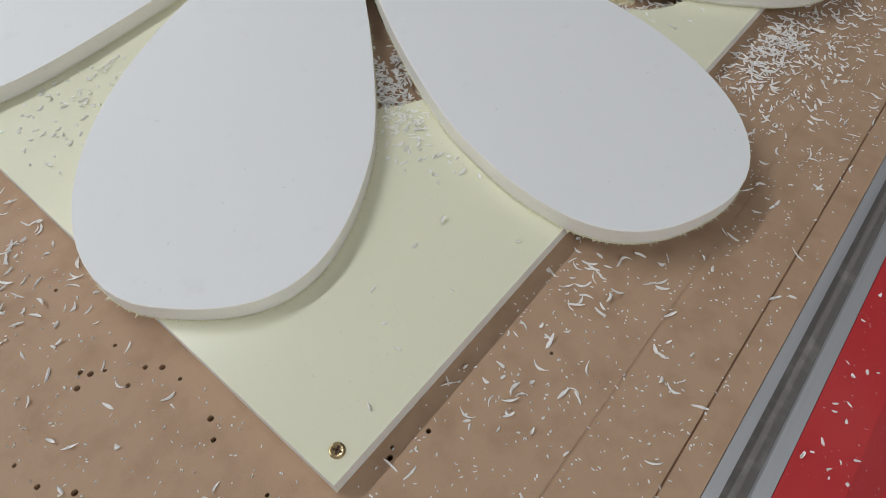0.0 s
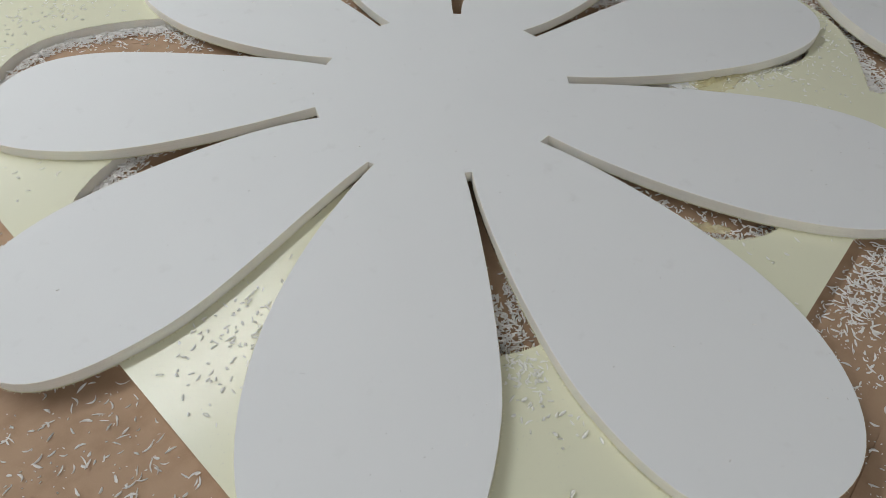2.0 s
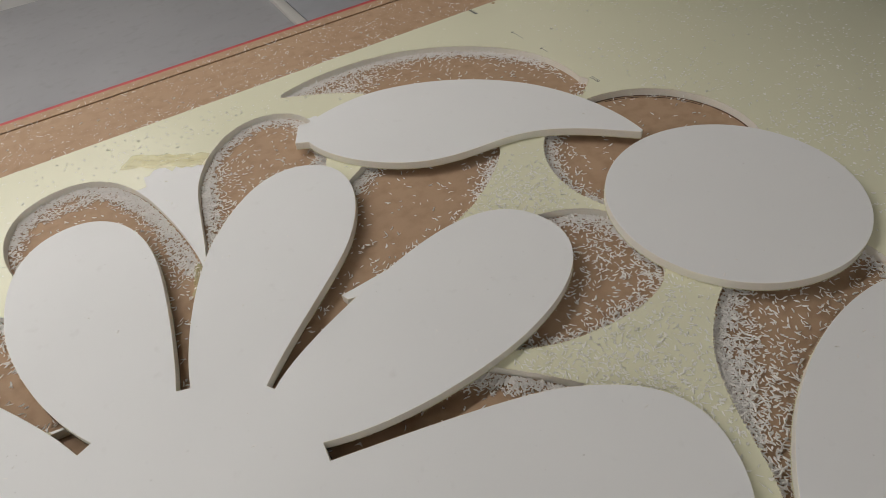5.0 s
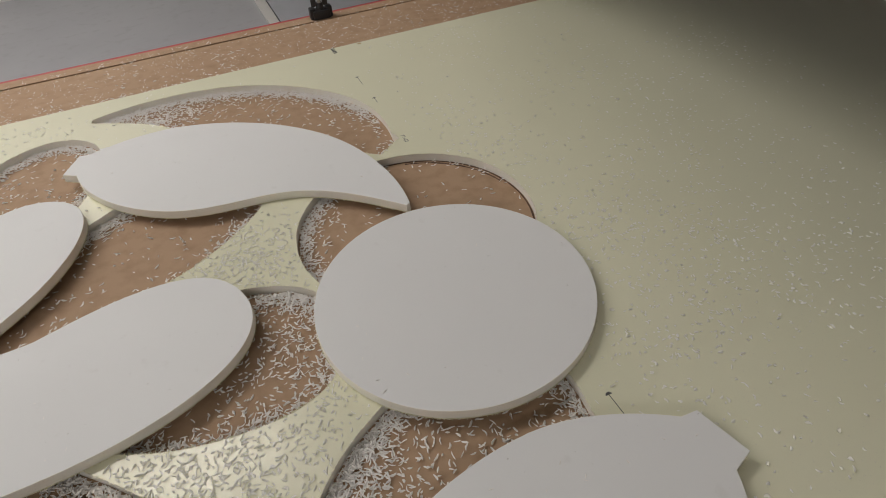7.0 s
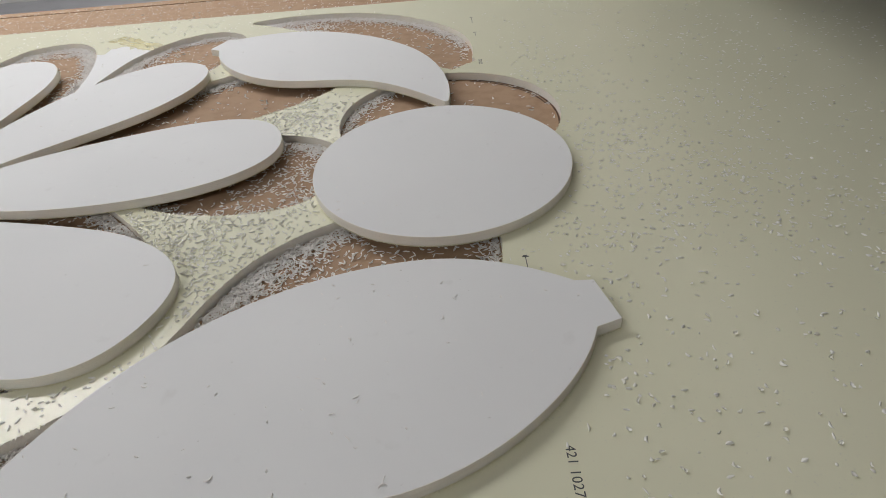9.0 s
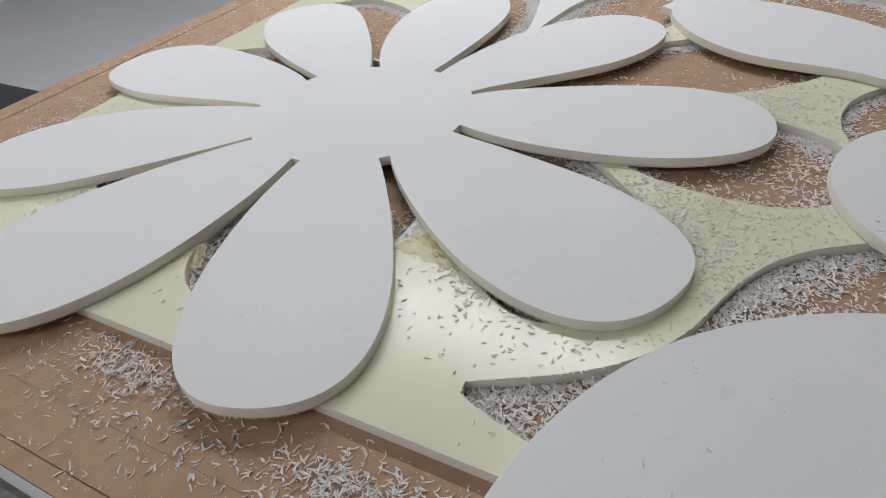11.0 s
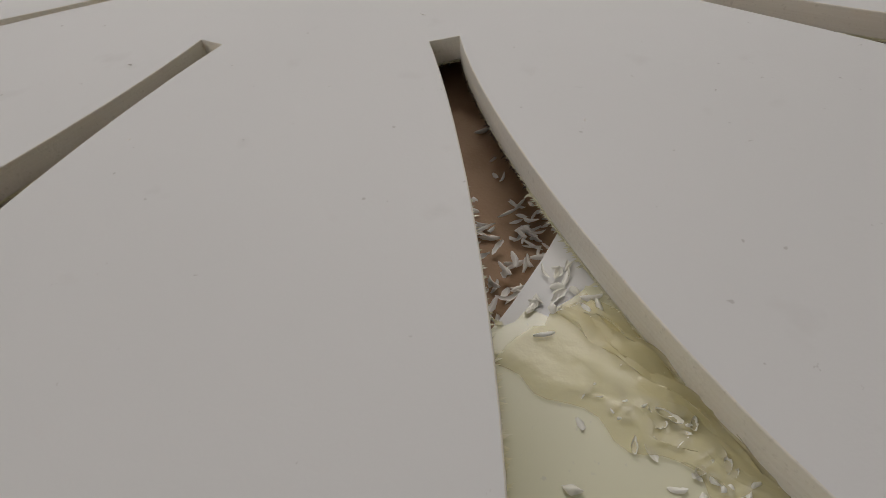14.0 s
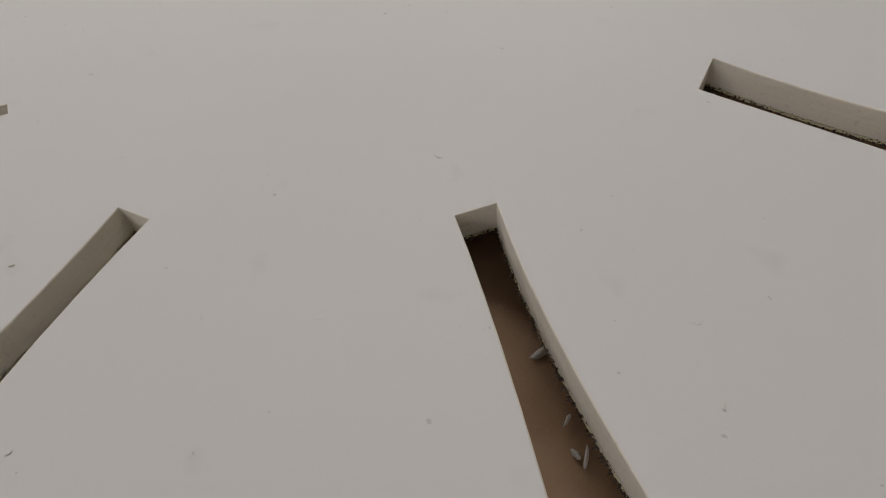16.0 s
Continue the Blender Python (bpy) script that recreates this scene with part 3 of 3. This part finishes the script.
def chips_mesh(name, xy, z, length, width, mat, label, tilt=0.25, rise=1.0, bent=0.34):
    """Curled flakes with a rounded back and ragged edges, one for each place."""
    n = len(xy)
    s = np.linspace(-0.5, 0.5, 6)
    across = np.array([-1.0, -0.55, 0.0, 0.55, 1.0])
    rows, cols = len(s), len(across)
    taper = np.array([0.35, 0.85, 1.0, 1.0, 0.8, 0.3])
    L = length * NP.uniform(0.45, 1.35, n)
    W = width * NP.uniform(0.6, 1.3, n)
    bend, yaw = NP.normal(0, 1.0, n), NP.uniform(0, 2 * math.pi, n)
    lift, roll = NP.normal(0, tilt, n), NP.normal(0, tilt, n)
    jag = NP.uniform(0.7, 1.25, (n, rows))
    back = NP.uniform(0.25, 0.75, n) * rise
    flip = np.where(NP.random(n) < 0.3, -1.0, 1.0)
    curl = NP.uniform(0.0, 0.16, n) * rise
    P = np.zeros((n, rows, cols, 3))
    for r in range(rows):
        for c, side in enumerate(across):
            P[:, r, c, 0] = s[r] * L + 0.12 * W * side * NP.normal(0, 1, n)
            P[:, r, c, 1] = bend * L * bent * (s[r] ** 2 - 0.08) + side * W * 0.5 * taper[r] * jag[:, r]
            P[:, r, c, 2] = W * back * flip * (1 - side * side) * taper[r] + curl * L * (4 * s[r] ** 2)
    P = P.reshape(n, rows * cols, 3)
    P[:, :, 2] += P[:, :, 0] * np.tan(lift)[:, None] + P[:, :, 1] * np.tan(roll)[:, None]
    P[:, :, 2] -= P[:, :, 2].min(1)[:, None]
    x = P[:, :, 0] * np.cos(yaw)[:, None] - P[:, :, 1] * np.sin(yaw)[:, None] + xy[:, 0:1]
    y = P[:, :, 0] * np.sin(yaw)[:, None] + P[:, :, 1] * np.cos(yaw)[:, None] + xy[:, 1:2]
    zz = P[:, :, 2] + np.asarray(z).reshape(-1, 1) + 0.0002
    verts = np.stack([x, y, zz], 2).reshape(-1, 3)
    quads = np.array([(r * cols + c, (r + 1) * cols + c, (r + 1) * cols + c + 1, r * cols + c + 1) for r in range(rows - 1) for c in range(cols - 1)])
    faces = (quads[None] + (np.arange(n) * rows * cols)[:, None, None]).reshape(-1, 4)
    me = bpy.data.meshes.new(name)
    me.from_pydata(verts.tolist(), [], faces.tolist())
    ob = part_mesh(name, me, mat, None, "", 1.2)
    return tagged(ob, label, "plastic chips", kind="stuff")


def ripple(p, scale, shift=0.0):
    return np.array([noise.noise(Vector((x * scale + shift, y * scale, shift))) for x, y in p])


def near_piece(p, d, every):
    """Whether the points lie in a piece (any or all of four neighbours d away)."""
    tests = [np.any([inside(p + o, q) for q in PIECES], axis=0) for o in ((d, 0), (-d, 0), (0, d), (0, -d))]
    return np.all(tests, axis=0) if every else np.any(tests, axis=0)


# heaps along the openings' walls: from, to, spread, number of chips
HEAPS = [(-0.085, 0.612, 0.015, 0.622, 0.007, 220), (0.015, 0.62, 0.075, 0.50, 0.009, 330), (0.075, 0.50, 0.092, 0.35, 0.009, 420),
         (-0.27, 0.487, -0.20, 0.465, 0.007, 160), (-0.20, 0.465, -0.135, 0.41, 0.009, 240), (-0.135, 0.41, -0.125, 0.31, 0.008, 160),
         (0.165, 0.54, 0.135, 0.43, 0.008, 200), (0.60, -0.095, 0.53, -0.175, 0.014, 260), (0.47, -0.20, 0.53, -0.15, 0.012, 160)]


def drift(x0, y0, x1, y1, spread, n):
    return np.array((x0, y0)) + NP.random((n, 1)) * (x1 - x0, y1 - y0) + NP.normal(0, spread, (n, 2))


def hole_chips():
    spots = []
    for k, h in enumerate(HOLES):
        if k == 9:
            continue
        a, b = h, np.roll(h, -1, 0)
        d = b - a
        ln = np.linalg.norm(d, axis=1)
        keep = np.repeat(np.arange(len(h)), np.maximum(0, NP.poisson(ln * 4600)))
        m = a[keep] + d[keep] * NP.random((len(keep), 1))
        out = np.stack([d[keep][:, 1], -d[keep][:, 0]], 1) / (ln[keep][:, None] + 1e-9)
        wall = ~in_hole(m + out * 0.004)
        m, out = m[wall], out[wall]
        if k == 12:
            some = (m[:, 0] < 0.67) | (NP.random(len(m)) < 0.07)
            m, out = m[some], out[some]
        amount = 0.58 + 1.0 * ripple(m, 7, 3.0) + 0.42 * np.clip(out[:, 1], -1, 1)
        go = NP.random(len(m)) < np.clip(amount, 0.05, 1)
        m, out = m[go], out[go]
        spots.append(m - out * (0.0025 + np.abs(NP.normal(0, 0.011, (len(m), 1)))))
    wall_spots = np.vstack(spots)
    box = NP.uniform((-0.43, -0.42), (0.92, 0.76), (14000, 2))
    box = box[in_hole(box)]
    box = box[NP.random(len(box)) < np.clip(0.52 + 1.0 * ripple(box, 5, 8.0), 0.14, 0.95)]
    dense = np.vstack([NP.normal((0.52, -0.17), (0.03, 0.035), (420, 2)), NP.normal((0.37, -0.36), (0.025, 0.018), (200, 2)), NP.normal((0.08, 0.44), (0.02, 0.07), (260, 2)),
                       NP.normal((-0.205, -0.25), (0.018, 0.014), (200, 2)), NP.normal((-0.178, -0.238), (0.014, 0.014), (160, 2)), NP.normal((0.0, -0.29), (0.022, 0.028), (170, 2)), NP.normal((0.50, 0.68), (0.07, 0.022), (260, 2)), NP.normal((0.42, 0.66), (0.06, 0.02), (700, 2)), NP.normal((0.34, 0.69), (0.04, 0.02), (350, 2)), NP.normal((0.14, 0.50), (0.025, 0.06), (350, 2)), NP.normal((0.56, 0.05), (0.03, 0.04), (180, 2)),
                       NP.normal((-0.08, 0.40), (0.03, 0.03), (160, 2)), NP.normal((0.17, -0.19), (0.012, 0.02), (30, 2)), NP.uniform((0.10, -0.20), (0.18, -0.10), (260, 2)),
                       NP.uniform((0.46, -0.28), (0.80, -0.06), (1100, 2)), NP.uniform((0.46, -0.02), (0.62, 0.14), (420, 2)), NP.normal((0.17, 0.47), (0.03, 0.09), (260, 2))])
    heaps = np.vstack([drift(*row) for row in HEAPS])
    p = np.vstack([wall_spots, box, dense, heaps])
    p = p[in_hole(p)]
    inner = [p + o for o in ((0.003, 0), (-0.003, 0), (0, 0.003), (0, -0.003))]
    p = p[np.all([in_hole(q) for q in inner], axis=0)]
    p = p[~near_piece(p, 0.022, True)]
    slot = (p[:, 0] > 0.08) & (p[:, 0] < 0.20) & (p[:, 1] > -0.25) & (p[:, 1] < -0.09)
    p = p[~slot | (NP.random(len(p)) < 0.6)]
    p = p[~(inside(p, HOLES[12]) & (p[:, 0] > 0.66)) | (NP.random(len(p)) < 0.3)]
    z = np.abs(NP.normal(0, 0.0018, len(p)))
    chips_mesh("chips_in_openings", p, np.clip(z, 0, 0.0055), 0.0064, 0.0019, "chip", "white curled plastic chips heaped in the openings of the board", 0.15, 0.9)


def table_chips():
    rows = [NP.uniform((-0.60, -0.56), (0.95, -0.435), (300, 2)), NP.normal((0.35, 0.79), (0.16, 0.012), (260, 2)), NP.uniform((-0.60, -0.5), (-0.435, 0.05), (110, 2)),
            NP.normal((0.045, -0.460), (0.036, 0.013), (330, 2)), NP.normal((0.07, -0.49), (0.07, 0.028), (200, 2)), NP.normal((0.31, -0.474), (0.045, 0.013), (520, 2)),
            NP.normal((0.385, -0.480), (0.028, 0.012), (300, 2)), NP.normal((0.22, -0.50), (0.05, 0.02), (110, 2)),
            NP.normal((-0.32, -0.462), (0.030, 0.014), (26, 2)), NP.normal((-0.24, -0.455), (0.020, 0.010), (26, 2)),
            NP.normal((-0.475, -0.10), (0.025, 0.08), (110, 2)), NP.uniform((-0.61, 0.0), (-0.44, 0.9), (240, 2)), NP.normal((-0.462, 0.14), (0.022, 0.06), (240, 2)), NP.normal((-0.46, -0.20), (0.02, 0.05), (50, 2)),
            NP.uniform((-0.5, 0.785), (1.3, 0.99), (700, 2))]
    p = np.vstack(rows)
    p = p[(p[:, 1] > -0.563) & (p[:, 0] > -0.61)]
    off = (p[:, 0] < SHEET_X0 - 0.004) | (p[:, 1] < front_edge(p[:, 0]) - 0.004) | (p[:, 1] > SHEET_Y1 + 0.004)
    p = p[off & ~near_piece(p, 0.015, True)]
    pile = np.exp(-((p - (0.32, -0.474)) ** 2 / (0.06, 0.016) / (0.06, 0.016)).sum(1)) + np.exp(-((p - (0.055, -0.468)) ** 2 / (0.035, 0.018) / (0.035, 0.018)).sum(1))
    chips_mesh("chips_on_table", p, NP.random(len(p)) * 0.006 * pile, 0.0075, 0.0016, "chip", "white curled plastic chips scattered on the brown fibreboard", 0.15, 1.0, 0.5)
    dust = np.vstack([NP.uniform((-0.60, -0.562), (0.95, -0.435), (3200, 2)), NP.uniform((-0.60, -0.5), (-0.435, 0.3), (1300, 2)), NP.uniform((-0.5, 0.785), (1.3, 1.0), (1900, 2))])
    dust = dust[~near_piece(dust, 0.01, False)]
    chips_mesh("dust_on_table", dust, np.zeros(len(dust)), 0.0017, 0.0009, "chip", "fine white plastic crumbs on the brown fibreboard", 0.1)
    red = NP.uniform((-0.45, -0.621), (0.9, -0.597), (170, 2))
    chips_mesh("chips_on_frame", red, np.full(len(red), -0.001), 0.0040, 0.0015, "chip", "small white plastic chips on the red frame", 0.1)


def sheet_chips():
    groups = [(.40, -.26, .05, .035, 220), (.32, -.30, .045, .03, 110), (.46, -.13, .05, .05, 1150), (.40, -.05, .05, .03, 520), (.55, -.03, .03, .03, 260), (.53, .2, .05, .05, 900),
              (.93, .15, .04, .12, 380), (.90, -.10, .06, .06, 200), (1.05, -.02, .10, .14, 700), (.97, -.24, .07, .07, 260), (1.0, .35, .10, .12, 260), (-.20, -.31, .03, .028, 140), (-.215, -.285, .016, .02, 130), (-.345, -.105, .035, .04, 90), (-.25, -.27, .04, .04, 50), (-.35, -.12, .03, .05, 120), (-.30, -.2, .05, .05, 40),
              (.285, -.262, .018, .012, 45), (.25, -.28, .03, .03, 14), (-.2, .55, .10, .06, 330), (.1, .70, .2, .04, 260), (-.33, .35, .06, .10, 130), (.35, .56, .03, .03, 60), (.42, .36, .05, .05, 120), (0.05, -.36, .05, .03, 30)]
    p = np.vstack([NP.normal((x, y), (sx, sy), (n, 2)) for x, y, sx, sy, n in groups] + [NP.uniform((0.86, -0.42), (1.5, 0.74), (2600, 2)), NP.uniform((0, 0), (1, 0), (200, 2)) @ ((0.085, -0.036), (0, 0)) + (0.225, -0.231) + NP.normal(0, 0.007, (200, 2)), NP.normal((0.193, -0.206), (0.012, 0.010), (45, 2)), NP.uniform((-0.42, -0.42), (0.9, 0.76), (500, 2))])
    wide = p[:, 0] > 0.86
    keep = ~wide | (NP.random(len(p)) < np.clip(0.45 + 1.2 * ripple(p, 4.5, 1.0), 0.12, 1))
    p = np.vstack([p[keep], NP.uniform((0.84, -0.42), (1.32, 0.18), (620, 2)), NP.uniform((0.84, 0.18), (1.25, 0.6), (260, 2))])
    p = p[on_sheet(p)]
    p = p[np.all([on_sheet(p + o) for o in ((0.003, 0), (-0.003, 0), (0, 0.003), (0, -0.003))], axis=0) & ~near_piece(p, 0.005, False)]
    far = p[:, 0] > 0.84
    chips_mesh("chips_on_board", p[~far], np.full((~far).sum(), T), 0.0052, 0.0019, "sheet_chip", "pale yellowish plastic chips clinging to the film-covered board", 0.1, 0.9)
    chips_mesh("crumbs_on_board", p[far], np.full(far.sum(), T), 0.0044, 0.0024, "sheet_chip", "pale plastic crumbs strewn over the uncut part of the board", 0.1, 0.8, 0.7)


def piece_chips():
    """Single chips on the white cutouts, a few shapes shared among them."""
    shapes = [chips_mesh("tmp", np.zeros((1, 2)), [0.0], 0.0056, 0.0014, "chip", "chip", 0.12) for _ in range(8)]
    meshes = [o.data for o in shapes]
    for o in shapes:
        bpy.data.objects.remove(o)
    for outline, n, on in ((FLOWER, 64, "flower"), (LEAF_A, 58, "leaf"), (LEAF_B, 8, "leaf"), (DISC, 14, "disc")):
        lo, hi = outline.min(0), outline.max(0)
        p = NP.uniform(lo, hi, (n * 8, 2))
        p = p[np.all([inside(p + o, outline) for o in ((0.006, 0), (-0.006, 0), (0, 0.006), (0, -0.006))], axis=0)][:n]
        for k, (x, y) in enumerate(p):
            ob = new("plastic_chip", meshes[k % 8])
            size = NP.uniform(0.35, 1.05) if on == "flower" else NP.uniform(0.55, 1.2)
            ob.matrix_basis = pose(x, y, 2 * T, 0, 0, NP.uniform(0, 360)) @ Matrix.Diagonal((size, size, size, 1))
            tagged(ob, "small white curled plastic chip lying on the white " + on, "plastic chip", "chips on the cutouts")


hole_chips()
table_chips()
sheet_chips()
piece_chips()


# ---- torn bits of film ----
def film_scrap(corners, z, height, seed, label):
    a, b, c, d = (Vector((*q, 0)) for q in corners)
    bm, nu, nv = bmesh.new(), 22, 12
    grid = []
    for i in range(nu + 1):
        for j in range(nv + 1):
            u, v = i / nu, j / nv
            q = a.lerp(b, u).lerp(d.lerp(c, u), v)
            edge = min(1, 6 * min(u, 1 - u, v, 1 - v))
            q += Vector((noise.noise(Vector((u * 7, v * 5, seed))), noise.noise(Vector((u * 6, v * 6, seed + 5))), 0)) * 0.004
            lift = abs(noise.noise(Vector((u * 5, v * 3.5, seed + 9)))) * 1.7 + 0.25 * abs(noise.noise(Vector((u * 16, v * 11, seed))))
            q.z = z + 0.0004 + height * lift * (0.25 + 0.75 * edge)
            grid.append(bm.verts.new(q))
    for i in range(nu):
        for j in range(nv):
            k = i * (nv + 1) + j
            bm.faces.new((grid[k], grid[k + nv + 1], grid[k + nv + 2], grid[k + 1]))
    bmesh.ops.recalc_face_normals(bm, faces=bm.faces[:])
    tagged(part("film_scrap", bm, "clear_film", None, "", 1.2), label, "film scrap", "torn film")


film_scrap(((.190, -.240), (.258, -.250), (.284, -.244), (.204, -.206)), T, 0.0020, 1.0, "crumpled shiny yellow film torn from the board beside the petal")
film_scrap(((.045, .655), (.165, .575), (.185, .60), (.07, .685)), T, 0.006, 4.0, "crumpled shiny yellow film at the tip of a web")
film_scrap(((-.010, -.312), (.012, -.345), (.020, -.341), (-.001, -.306)), T, 0.003, 7.0, "frayed strip of yellow film at an opening's edge")
film_scrap(((.085, .30), (.10, .36), (.112, .355), (.10, .295)), 0.0005, 0.008, 12.0, "curled strip of yellow film hanging in an opening")
film_scrap(((.199, -.217), (.272, -.2475), (.280, -.2425), (.209, -.2085)), T, 0.0045, 17.0, "narrow folded strip of yellow film along the petal")
